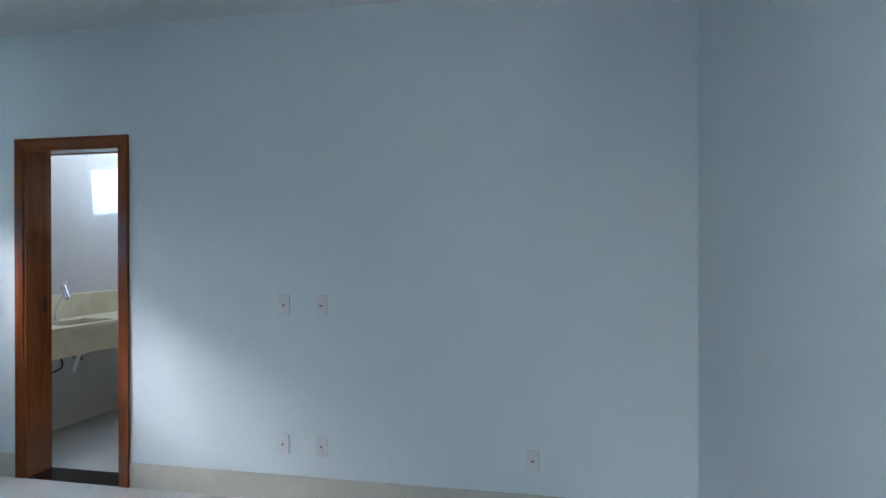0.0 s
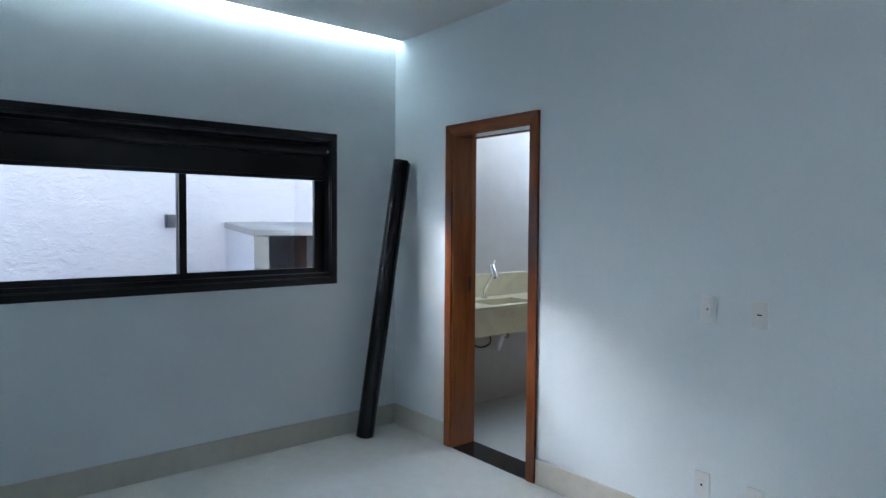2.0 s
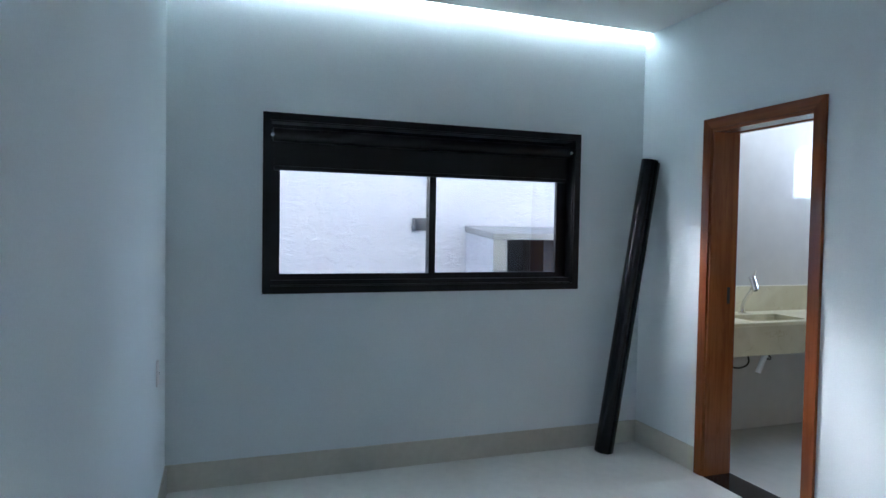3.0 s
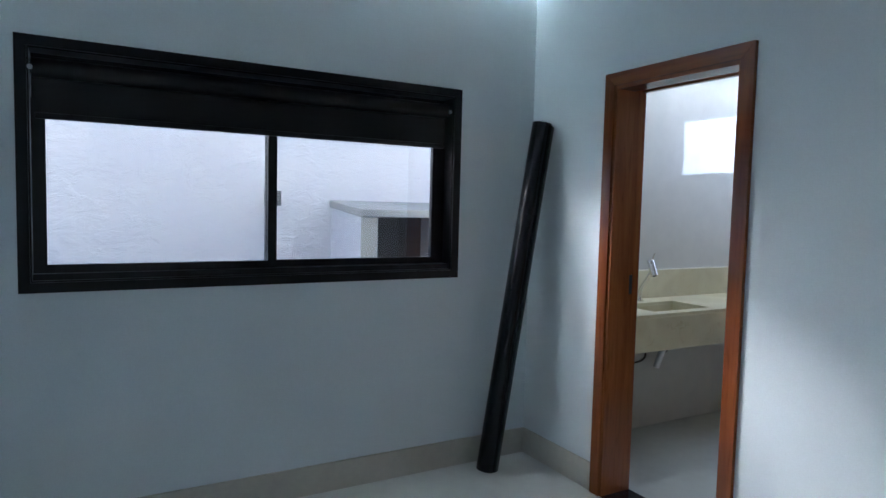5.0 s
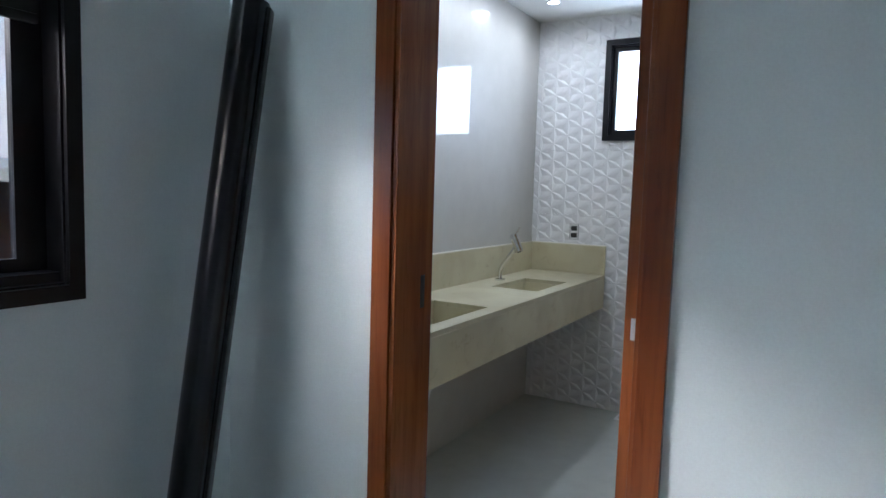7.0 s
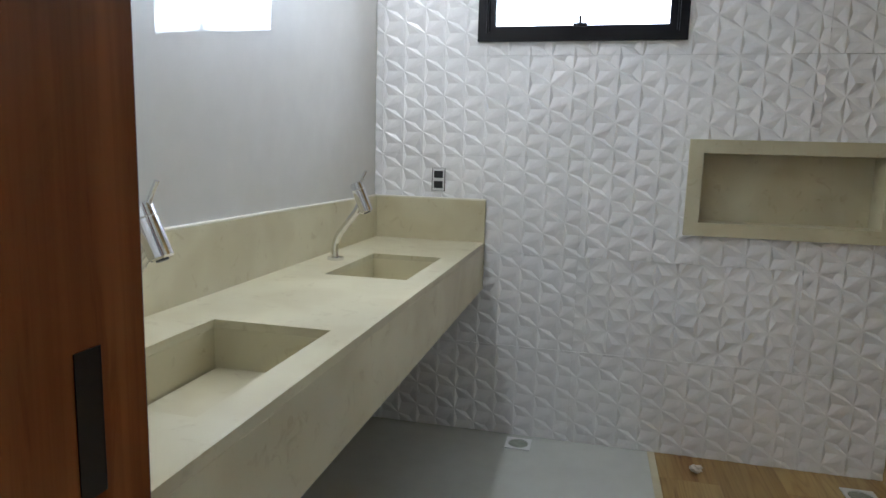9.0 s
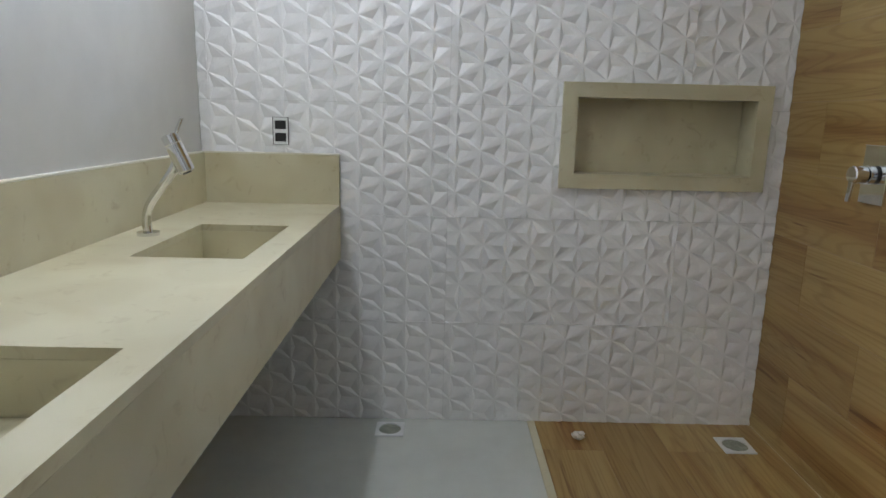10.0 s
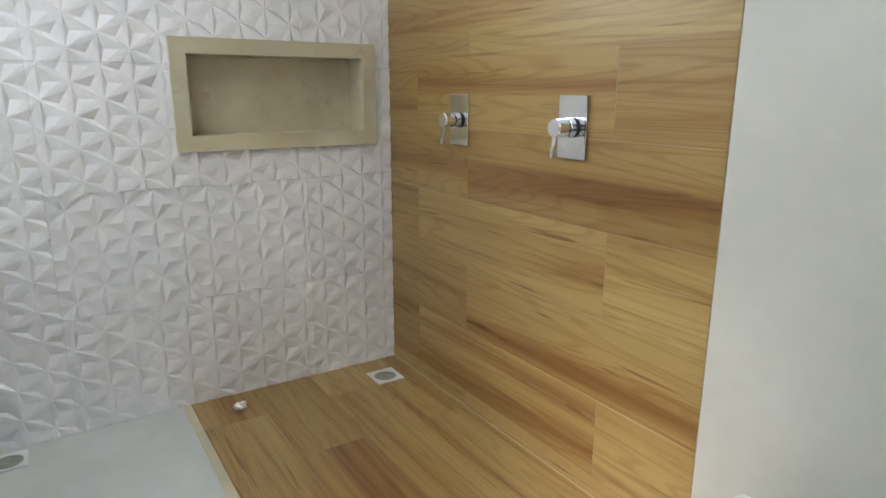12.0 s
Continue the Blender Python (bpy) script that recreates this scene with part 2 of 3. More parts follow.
def mesh_of(name, bm, mat, smooth=False):
    bmesh.ops.recalc_face_normals(bm, faces=bm.faces)
    me = bpy.data.meshes.new(name)
    bm.to_mesh(me)
    bm.free()
    me.materials.append(mat)
    if smooth:
        me.shade_smooth()
        me.set_sharp_from_angle(angle=radians(35))
    return me


def part(name, bm, mat, parent, label="", smooth=False):
    ob = new(name, mesh_of(name, bm, mat, smooth))
    ob.parent = parent
    if label:
        ob["label"] = label
    return ob


def thing(name, place, label, category, group="", turn=(0, 0, 0)):
    ob = new(name)
    ob.empty_display_size = 0.1
    ob.matrix_world = pose(*place, *turn)
    return tagged(ob, label, category, group)


def structure(name, bm, mat, label, category):
    return tagged(new(name, mesh_of(name, bm, mat)), label, category, kind="structure")


def one(x0, x1, y0, y1, z0, z1, bevel=0.0, segments=1):
    return box(bmesh.new(), x0, x1, y0, y1, z0, z1, bevel, segments)


def sheet_with_holes(axis, u0, u1, v0, v1, w0, w1, holes=()):
    """A slab of thickness w0 to w1 across the axis, with holes (u0, u1, v0, v1) cut right through it."""
    bm = bmesh.new()
    us = sorted({u0, u1, *(q for h in holes for q in h[:2])})
    vs = sorted({v0, v1, *(q for h in holes for q in h[2:])})
    put = {"x": lambda u, v, w: (w, u, v), "y": lambda u, v, w: (u, w, v), "z": lambda u, v, w: (u, v, w)}[axis]
    solid = {}
    for i in range(len(us) - 1):
        for j in range(len(vs) - 1):
            mu, mv = (us[i] + us[i + 1]) / 2, (vs[j] + vs[j + 1]) / 2
            solid[i, j] = not any(h[0] < mu < h[1] and h[2] < mv < h[3] for h in holes)
    verts = {}

    def vert(i, j, w):
        if (i, j, w) not in verts:
            verts[i, j, w] = bm.verts.new(put(us[i], vs[j], w))
        return verts[i, j, w]
    for (i, j), full in solid.items():
        if not full:
            continue
        for w in (w0, w1):
            bm.faces.new([vert(i, j, w), vert(i + 1, j, w), vert(i + 1, j + 1, w), vert(i, j + 1, w)])
        for (di, dj), (a, b) in {(-1, 0): ((i, j), (i, j + 1)), (1, 0): ((i + 1, j), (i + 1, j + 1)),
                                 (0, -1): ((i, j), (i + 1, j)), (0, 1): ((i, j + 1), (i + 1, j + 1))}.items():
            if not solid.get((i + di, j + dj), False):
                bm.faces.new([vert(*a, w0), vert(*b, w0), vert(*b, w1), vert(*a, w1)])
    return bm


def frame_of(axis, u0, u1, v0, v1, width, w0, w1):
    return sheet_with_holes(axis, u0, u1, v0, v1, w0, w1, [(u0 + width, u1 - width, v0 + width, v1 - width)])


# ---- large structure ----
WIN = (-2.555, -0.50, 1.085, 2.12)       # bedroom window: y, y, z, z
WIN2 = (0.468, 1.325, 1.765, 2.40)          # bathroom window: x, x, z, z
NICHE = (1.368, 2.151, 0.977, 1.372)
OPEN = (0.665, 1.385, -0.2, 2.105)       # doorway in the wall between the rooms

structure("ground", one(-200, 200, -200, 200, -0.40, -0.15), EARTH, "bare grey paved ground of the yard", "ground")
structure("floor_bedroom", one(-0.17, EAST + 0.1, -5.4, 0.0, -0.15, 0), FLOOR, "polished pale cream porcelain floor", "floor")
structure("floor_bathroom", one(-0.17, BATH_X + 0.1, 0.0, NORTH + 0.17, -0.15, -0.0005), BATH_FLOOR, "polished light grey porcelain floor", "floor")
structure("wall_west", sheet_with_holes("x", -5.4, NORTH + 0.19, -0.15, TOP, -0.18, 0, [(WIN[0] + 0.02, WIN[1] - 0.02, WIN[2] + 0.02, WIN[3] - 0.02)]),
          PAINT, "smooth pale blue-grey painted wall with a window opening", "wall")
structure("wall_partition", sheet_with_holes("y", 0.0, EAST + 0.15, -0.15, TOP, 0.0, 0.11, [OPEN]),
          PAINT, "smooth pale painted wall with a bathroom doorway", "wall")
structure("wall_partition_bathroom", sheet_with_holes("y", 0.0, BATH_X + 0.15, -0.15, TOP, 0.163, DOOR_T, [OPEN]),
          BATH_WALL, "polished beige porcelain wall beside the doorway", "wall")
structure("wall_partition_core", one(0.0, OPEN[0], 0.112, 0.161, 0, TOP), PAINT, "plain core of the wall beside the doorway", "wall")
structure("wall_south", sheet_with_holes("y", 0.0, EAST, -0.15, TOP, ROOM_Y - 0.15, ROOM_Y, [(3.72, 4.55, -0.2, 2.12)]),
          PAINT, "smooth pale painted wall with an entrance opening", "wall")
structure("wall_east", one(EAST, EAST + 0.15, -5.4, 0.0, -0.15, TOP), PAINT, "smooth pale blue-grey painted wall", "wall")
structure("wall_hall_west", one(3.0, 3.15, -5.25, ROOM_Y - 0.15, 0, TOP), PAINT, "plain painted wall of the hall", "wall")
# unseen hall end; its opening is added to let sky light reach the bedroom
structure("wall_hall_south", sheet_with_holes("y", 0.0, EAST, -0.15, TOP, -5.4, -5.25, [(3.3, 4.55, -0.2, 2.4)]), PAINT, "plain painted wall of the hall with an opening added for sky light", "wall")
structure("wall_north", sheet_with_holes("y", 0.0, BATH_X + 0.15, -0.15, TOP, NORTH + 0.012, NORTH + 0.19,
          [(WIN2[0] + 0.02, WIN2[1] - 0.02, WIN2[2] + 0.02, WIN2[3] - 0.02), (NICHE[0] + 0.02, NICHE[1] - 0.02, NICHE[2] + 0.02, NICHE[3] - 0.02)]),
          GROUT, "white tiled bathroom wall with a small window and a niche", "wall")
structure("wall_bathroom_east", one(BATH_X + 0.008, BATH_X + 0.15, DOOR_T, NORTH + 0.012, -0.15, TOP), GROUT, "bathroom wall behind the wood-look tiles", "wall")
structure("wall_bathroom_east_tiles", one(BATH_X, BATH_X + 0.007, DOOR_T, 1.041, 0, CEIL_BATH), BATH_WALL_PALE, "smooth off-white porcelain wall cladding", "wall")
structure("wall_bathroom_west_tiles", one(0.0, 0.004, DOOR_T, NORTH + 0.012, 0, CEIL_BATH), BATH_WALL, "polished greige porcelain wall cladding", "wall")
structure("ceiling_bedroom", one(0.08, EAST, ROOM_Y, 0.0, CEIL, CEIL + 0.03, 0.002), CEILING, "lowered white plaster ceiling with a cove slot", "ceiling")
structure("ceiling_bathroom", sheet_with_holes("z", 0.004, BATH_X, DOOR_T, NORTH + 0.01, CEIL_BATH, CEIL_BATH + 0.03), CEILING, "flat white plaster ceiling", "ceiling")
# the overhang to x = -0.75 is added, unseen, to shade the yard wall
structure("roof", one(-0.75, EAST + 0.15, -5.4, NORTH + 0.19, TOP, TOP + 0.15), CEILING, "concrete roof slab over the rooms with an added, unseen eave", "roof")

for n, (x0, x1, y0, y1) in {"baseboard_west": (0.0, 0.012, ROOM_Y, 0.0), "baseboard_partition_a": (0.012, 0.608, -0.012, 0.0),
                            "baseboard_partition_b": (1.439, EAST, -0.012, 0.0), "baseboard_south": (0.012, 3.72, ROOM_Y, ROOM_Y + 0.012)}.items():
    structure(n, one(x0, x1, y0, y1, 0.0, 0.15, 0.002), SKIRT, "beige porcelain baseboard along the wall", "baseboard")
structure("threshold", one(0.69, 1.36, -0.012, DOOR_T, -0.02, 0.004, 0.001), GRANITE, "black granite threshold in the doorway", "threshold")
structure("shower_kerb_strip", one(1.297, 1.327, 1.02, NORTH, -0.02, 0.003, 0.001), STONE, "narrow beige stone strip edging the shower floor", "trim")
structure("cove_strip", one(0.212, 0.218, ROOM_Y + 0.05, -0.05, CEIL + 0.031, 2.905), LED, "cool white LED strip in the ceiling cove", "light strip")


# ---- bathroom doorway ----
def doorway():
    d = tagged(new("door_1"), "reddish-brown varnished wooden door frame", "door frame", kind="structure")
    d.matrix_world = pose(0.611, 0, 0)

    def board(name, x0, x1, y0, y1, z0, z1, along="z", mitre=()):
        """A board with its grain along its length; mitre: (end, edge) corners that are cut back at 45 degrees."""
        size = {"z": (z1 - z0, x1 - x0, y1 - y0), "x": (x1 - x0, z1 - z0, y1 - y0)}[along]
        bm = one(-size[0] / 2, size[0] / 2, -size[1] / 2, size[1] / 2, -size[2] / 2, size[2] / 2, 0.002, 2)
        for v in bm.verts:
            for end, edge in mitre:
                if v.co.x * end > 0:
                    v.co.x -= end * (size[1] / 2 + edge * v.co.y)
        ob = part(name, bm, DOOR_WOOD, d)
        ob.matrix_basis = pose((x0 + x1) / 2 - 0.611, (y0 + y1) / 2, (z0 + z1) / 2) @ (
            Matrix(((0, 1, 0, 0), (0, 0, 1, 0), (1, 0, 0, 0), (0, 0, 0, 1))) if along == "z" else pose(0, 0, 0, 90))
    board("architrave", 0.611, 0.674, -0.02, 0.0, 0, 2.16, "z", [(1, 1)])
    board("architrave", 1.374, 1.437, -0.02, 0.0, 0, 2.16, "z", [(1, -1)])
    board("architrave", 0.6118, 1.4362, -0.0198, 0.0, 2.0975, 2.16, "x", [(1, -1), (-1, -1)])
    board("jamb", 0.660, 0.688, -0.010, DOOR_T + 0.002, 0, 2.10)
    board("jamb", 1.362, 1.390, -0.010, 0.114, 0, 2.10)
    board("jamb", 1.362, 1.390, 0.160, DOOR_T + 0.002, 0, 2.10)
    board("jamb", 0.689, 1.361, -0.009, 0.114, 2.080, 2.110, "x")
    board("jamb", 0.689, 1.361, 0.160, DOOR_T + 0.001, 2.080, 2.110, "x")
    board("jamb", 0.689, 1.361, 0.1145, 0.1595, 2.098, 2.112, "x")
    part("strike_plate", one(0.0765, 0.0778, 0.126, 0.148, 1.05, 1.15), BLACK_ALU, d, "dark strike plate")


doorway()


def sliding_door():
    d = thing("sliding_door", (1.304, 0.1375, 0.006), "reddish-brown wooden sliding door pushed into its wall pocket", "door")
    leaf = part("leaf", one(-1.045, 1.045, -0.375, 0.375, -0.0175, 0.0175, 0.002), DOOR_WOOD, d)
    leaf.matrix_basis = pose(0.375, 0, 1.045) @ Matrix(((0, 1, 0, 0), (0, 0, 1, 0), (1, 0, 0, 0), (0, 0, 0, 1)))
    lock = part("lock_plate", one(0.017, 0.057, -0.0205, -0.0175, 1.038, 1.094, 0.001), SATIN, d, "square satin chrome lock plate")

    def oval(name, r, y0, y1, mat, label=""):
        bm = rod(bmesh.new(), (0, y0, 0), (0, y1, 0), r, sides=28)
        for v in bm.verts:
            v.co = Vector((0.043 + v.co.x * 0.68, v.co.y, 1.066 + v.co.z))
        part(name, bm, mat, lock, label, smooth=True)
    oval("escutcheon", 0.0155, -0.0225, -0.0206, DARK, "dark oval ring")
    oval("thumb_turn", 0.0105, -0.0265, -0.0226, STEEL, "steel oval turn")


sliding_door()


# ---- windows ----
def bedroom_window():
    y0, y1, z0, z1 = WIN
    w = tagged(new("window_1"), "black aluminium sliding window with a rolled-up dark blind", "window", kind="structure")
    w.matrix_world = pose(0, (y0 + y1) / 2, z0)
    c = (y0 + y1) / 2

    def add(name, bm, mat, parent=w, label="", smooth=False):
        bmesh.ops.translate(bm, verts=bm.verts, vec=(0, -c, -z0))
        return part(name, bm, mat, parent, label, smooth)
    add("outer_frame", frame_of("x", y0, y1, z0, z1, 0.042, -0.004, 0.012), BLACK_ALU)
    add("reveal", frame_of("x", y0 + 0.022, y1 - 0.022, z0 + 0.022, z1 - 0.022, 0.026, -0.178, -0.0045), BLACK_ALU)
    add("sill_track", box(one(-0.15, -0.02, y0 + 0.049, y1 - 0.049, z0 + 0.049, z0 + 0.075), -0.10, -0.088, y0 + 0.049, y1 - 0.049, z0 + 0.075, z0 + 0.088), BLACK_ALU)
    top, low = 1.83, z0 + 0.0755
    for n, (a, b, x) in enumerate(((y0 + 0.05, -1.500, -0.062), (-1.545, y1 - 0.05, -0.096))):
        side = 0.05 if n == 0 else 0.043
        sash = add("sash", sheet_with_holes("x", a, b, low, top + 0.05, x - 0.014, x + 0.014,
                   [(a + (side if n == 0 else 0.046), b - (0.043 if n == 0 else 0.076), low + 0.035, top)]), BLACK_ALU)
        pane = add("pane", one(x - 0.002, x + 0.002, a + 0.03, b - 0.03, low + 0.02, top + 0.02), GLASS, sash, "clear glass pane")
        pane.visible_shadow = False
    add("header_panel", one(-0.125, -0.112, y0 + 0.049, y1 - 0.049, 1.86, z1 - 0.049), BLACK_ALU)
    # rolled-up blind on its tube
    add("blind_tube", rod(bmesh.new(), (-0.036, y0 + 0.06, 2.0), (-0.036, y1 - 0.075, 2.0), 0.040, sides=32), BLIND, smooth=True)
    add("blind_fabric", one(-0.045, -0.042, y0 + 0.065, y1 - 0.08, 1.812, 1.97), BLIND)
    add("blind_bottom_bar", one(-0.053, -0.034, y0 + 0.065, y1 - 0.08, 1.797, 1.822, 0.004, 2), BLACK_ALU, smooth=True)
    for y, mat in ((y0 + 0.053, STEEL), (y1 - 0.068, BLACK_ALU)):
        bracket = add("blind_bracket", one(-0.05, -0.006, y - 0.003, y + 0.003, 1.972, 2.028, 0.002), mat, label="blind bracket")
        add("pin", rod(bmesh.new(), (-0.010, y, 1.995), (0.004, y, 1.995), 0.010, sides=16), WHITE_PLASTIC, bracket, smooth=True)


bedroom_window()


def bathroom_window():
    x0, x1, z0, z1 = WIN2
    w = tagged(new("window_2"), "small black aluminium awning window high in the tiled wall", "window", kind="structure")
    c = (x0 + x1) / 2
    w.matrix_world = pose(c, NORTH, z0)

    def add(name, bm, mat, parent=w, label="", smooth=False):
        bmesh.ops.translate(bm, verts=bm.verts, vec=(-c, -NORTH, -z0))
        return part(name, bm, mat, parent, label, smooth)
    add("outer_frame", frame_of("y", x0, x1, z0, z1, 0.035, NORTH - 0.022, NORTH - 0.004), BLACK_ALU)
    add("reveal", frame_of("y", x0 + 0.022, x1 - 0.022, z0 + 0.022, z1 - 0.022, 0.020, NORTH - 0.0035, NORTH + 0.186), BLACK_ALU)
    sash = add("sash", frame_of("y", x0 + 0.0425, x1 - 0.0425, z0 + 0.0425, z1 - 0.0425, 0.028, NORTH + 0.02, NORTH + 0.05), BLACK_ALU)
    pane = add("pane", one(x0 + 0.06, x1 - 0.06, NORTH + 0.033, NORTH + 0.037, z0 + 0.06, z1 - 0.06), GLASS, sash, "clear glass pane")
    pane.visible_shadow = False
    bm = one(c - 0.03, c + 0.03, NORTH + 0.004, NORTH + 0.0195, z0 + 0.062, z0 + 0.078, 0.003, 2)
    add("latch", box(bm, c - 0.006, c + 0.006, NORTH - 0.006, NORTH + 0.01, z0 + 0.072, z0 + 0.105, 0.002), BLACK_ALU, sash)


bathroom_window()


# ---- bedroom things ----
def leaning_tube():
    base, top = Vector((0.148, -0.365, 0)), Vector((0.187, -0.080, 1.945))
    t = thing("black_tube", base, "long black lacquered tube leaning in the corner", "tube")
    axis = (top - base)
    m = axis.to_track_quat("Z", "Y").to_matrix().to_4x4()
    outline = []
    for k in range(40):
        a = 2 * math.pi * k / 40
        r = 0.058 + 0.004 * math.cos(2 * a + 0.6)
        if 5.1 < a < 5.5:
            r += 0.004
        outline.append((r * math.cos(a), r * math.sin(a)))
    bm = bmesh.new()
    n = len(outline)
    rings = []
    for z, s in ((0, 1), (axis.length, 1), (axis.length, 0.93), (0, 0.93)):
        rings.append([bm.verts.new(m @ Vector((x * s, y * s, z))) for x, y in outline])
    for a, b in zip(rings, rings[1:] + rings[:1]):
        for k in range(n):
            bm.faces.new((a[k], a[(k + 1) % n], b[(k + 1) % n], b[k]))
    drop = min(v.co.z for v in bm.verts)
    bmesh.ops.translate(bm, verts=bm.verts, vec=(0, 0, -drop + 0.001))
    part("shell", bm, BLACK_TUBE, t, smooth=True)
    lift = Matrix.Translation((0, 0, 0.001 - drop)) @ m
    strip = one(-0.0665, -0.052, -0.022, 0.022, 0.004, axis.length - 0.012, 0.003, 2)
    strip.transform(lift @ pose(0, 0, 0, 0, 0, 38))
    part("side_flange", strip, BLACK_TUBE, t, smooth=True)


leaning_tube()


def socket_plate(place, turn, round_hole, label):
    """A white wall plate that faces local -y."""
    s = thing("wall_socket", place, label, "socket", "white wall plates of the bedroom", turn)
    plate = part("cover_plate", one(-0.036, 0.036, -0.009, 0.0, -0.059, 0.059, 0.004, 2), WHITE_PLASTIC, s, smooth=True)
    part("module", one(-0.013, 0.013, -0.0115, -0.009, -0.022, 0.022, 0.001), WHITE_PLASTIC, plate)
    bm = rod(bmesh.new(), (0, -0.0115, 0), (0, -0.0125, 0), 0.0055, sides=16) if round_hole else one(-0.010, 0.010, -0.0125, -0.0115, -0.003, 0.003)
    part("outlet", bm, DARK, plate)


for x, z, hole in ((2.464, 1.135, True), (2.694, 1.135, False), (2.455, 0.330, True), (2.694, 0.330, True), (3.891, 0.330, False)):
    socket_plate((x, 0, z), (0, 0, 0), hole, "white plastic wall plate with a small dark outlet")
socket_plate((0.50, ROOM_Y, 0.77), (0, 0, 180), False, "white plastic switch plate beside the window wall")


# ---- bathroom things ----
BASINS = ((0.175, 0.459, 0.576, 1.058), (0.183, 0.453, 1.650, 2.112))
COUNTER = 0.895


def vanity():
    y0, y1 = DOOR_T + 0.002, NORTH - 0.012
    v = thing("vanity_counter", (0.005, y0, 0.68), "long beige stone vanity counter with two sunken basins", "vanity")

    def add(name, bm, mat, label="", parent=v):
        bmesh.ops.translate(bm, verts=bm.verts, vec=(-0.005, -y0, -0.68))
        return part(name, bm, mat, parent, label)
    add("countertop", sheet_with_holes("z", 0.005, 0.532, y0, y1, COUNTER - 0.02, COUNTER, [tuple(b) for b in BASINS]), STONE)
    add("front_apron", one(0.512, 0.5315, y0, y1, 0.68, COUNTER - 0.0205, 0.0015), STONE)
    back = add("backsplash", one(0.005, 0.024, y0, y1, COUNTER, 1.082, 0.001), STONE)
    add("top_edge", one(0.0045, 0.0245, y0, y1, 1.0822, 1.088, 0.001), STONE_EDGE, "pale polished edge", back)
    side = add("side_splash", one(0.0245, 0.532, y1 - 0.018, y1, COUNTER, 1.082, 0.001), STONE)
    add("side_edge", one(0.0245, 0.5325, y1 - 0.0185, y1, 1.0822, 1.088, 0.001), STONE_EDGE, "pale polished edge", side)
    for x0, x1, a, b in BASINS:
        bm = sheet_with_holes("z", x0 - 0.012, x1 + 0.012, a - 0.012, b + 0.012, 0.765, COUNTER - 0.0205, [(x0, x1, a, b)])
        basin = add("basin", box(bm, x0 - 0.012, x1 + 0.012, a - 0.012, b + 0.012, 0.752, 0.7645), STONE)
        add("basin_floor", one(x0 + 0.007, x1 - 0.002, a + 0.002, b - 0.003, 0.772, 0.784, 0.0015), STONE, "loose stone slab over the hidden drain", basin)


vanity()


def faucet(place):
    """Its spout reaches out along local +x."""
    f = thing("faucet", place, "chrome single-lever basin faucet with a bent neck", "faucet", "faucets of the vanity")
    bm = rod(bmesh.new(), (0, 0, 0), (0, 0, 0.009), 0.030, sides=32)
    part("base_flange", rod(bm, (0, 0, 0.009), (0, 0, 0.012), 0.030, 0.017, 32), CHROME, f, smooth=True)
    part("neck", pipe(bmesh.new(), [(0, 0, 0.006), (-0.002, 0, 0.045), (0.010, 0, 0.085), (0.042, 0, 0.130), (0.077, 0, 0.176), (0.094, 0, 0.210)], 0.0126), CHROME, f, smooth=True)
    a, b = Vector((0.074, 0, 0.276)), Vector((0.116, 0, 0.180))
    d = (b - a).normalized()
    bm = rod(bmesh.new(), a + d * 0.029, b, 0.0230, sides=32)
    body = part("body", rod(bm, b, b + d * 0.004, 0.0230, 0.020, 32), CHROME, f, smooth=True)
    part("aerator", rod(bmesh.new(), b + d * 0.004, b + d * 0.007, 0.012, sides=24), DARK, body, smooth=True)
    bm = rod(bmesh.new(), a + d * 0.003, a + d * 0.026, 0.0232, sides=32)
    cap = part("lever_cap", rod(bm, a, a + d * 0.003, 0.0185, 0.0232, 32), CHROME, f, smooth=True)
    part("lever", pipe(bmesh.new(), [a + Vector((0.016, 0, -0.006)), (0.100, 0, 0.296), (0.112, 0, 0.321)], 0.0052, 12), CHROME, cap, smooth=True)


for y in (0.822, 1.918):
    faucet((0.108, y, COUNTER + 0.0005))


def shower_valve(y):
    """Wall-mounted mixer; local x points out of the wall."""
    v = thing("shower_valve", (BATH_X - 0.0005, y + 0.006, 1.092), "chrome shower mixer with a square wall plate", "shower valve", "shower valves on the wood-look wall", (0, 0, 180))
    plate = part("wall_plate", one(0, 0.010, -0.056, 0.056, -0.088, 0.088, 0.0015), CHROME, v)
    part("collar", rod(bmesh.new(), (0.010, 0, 0), (0.017, 0, 0), 0.026, sides=32), DARK, plate, "black sealing ring", smooth=True)
    part("sleeve", rod(rod(bmesh.new(), (0.0172, 0, 0), (0.034, 0, 0), 0.0285, sides=32), (0.034, 0, 0), (0.037, 0, 0), 0.0285, 0.0225, 32), CHROME, plate, smooth=True)
    part("groove", rod(bmesh.new(), (0.0371, 0, 0), (0.040, 0, 0), 0.0220, sides=32), DARK, plate, smooth=True)
    bm = rod(bmesh.new(), (0.040, 0, 0), (0.074, 0, 0.0), 0.0265, sides=32)
    knob = part("knob", rod(bm, (0.074, 0, 0), (0.078, 0, 0), 0.0265, 0.0235, 32), CHROME, v, smooth=True)
    lever = one(0.068, 0.0765, -0.011, 0.011, -0.082, -0.015, 0.003, 2)
    for q in lever.verts:
        if q.co.z < -0.05:
            q.co.y *= 0.75
            q.co.x += 0.006
    part("lever", lever, CHROME, knob, smooth=True)


for y in (2.086, 1.518):
    shower_valve(y)


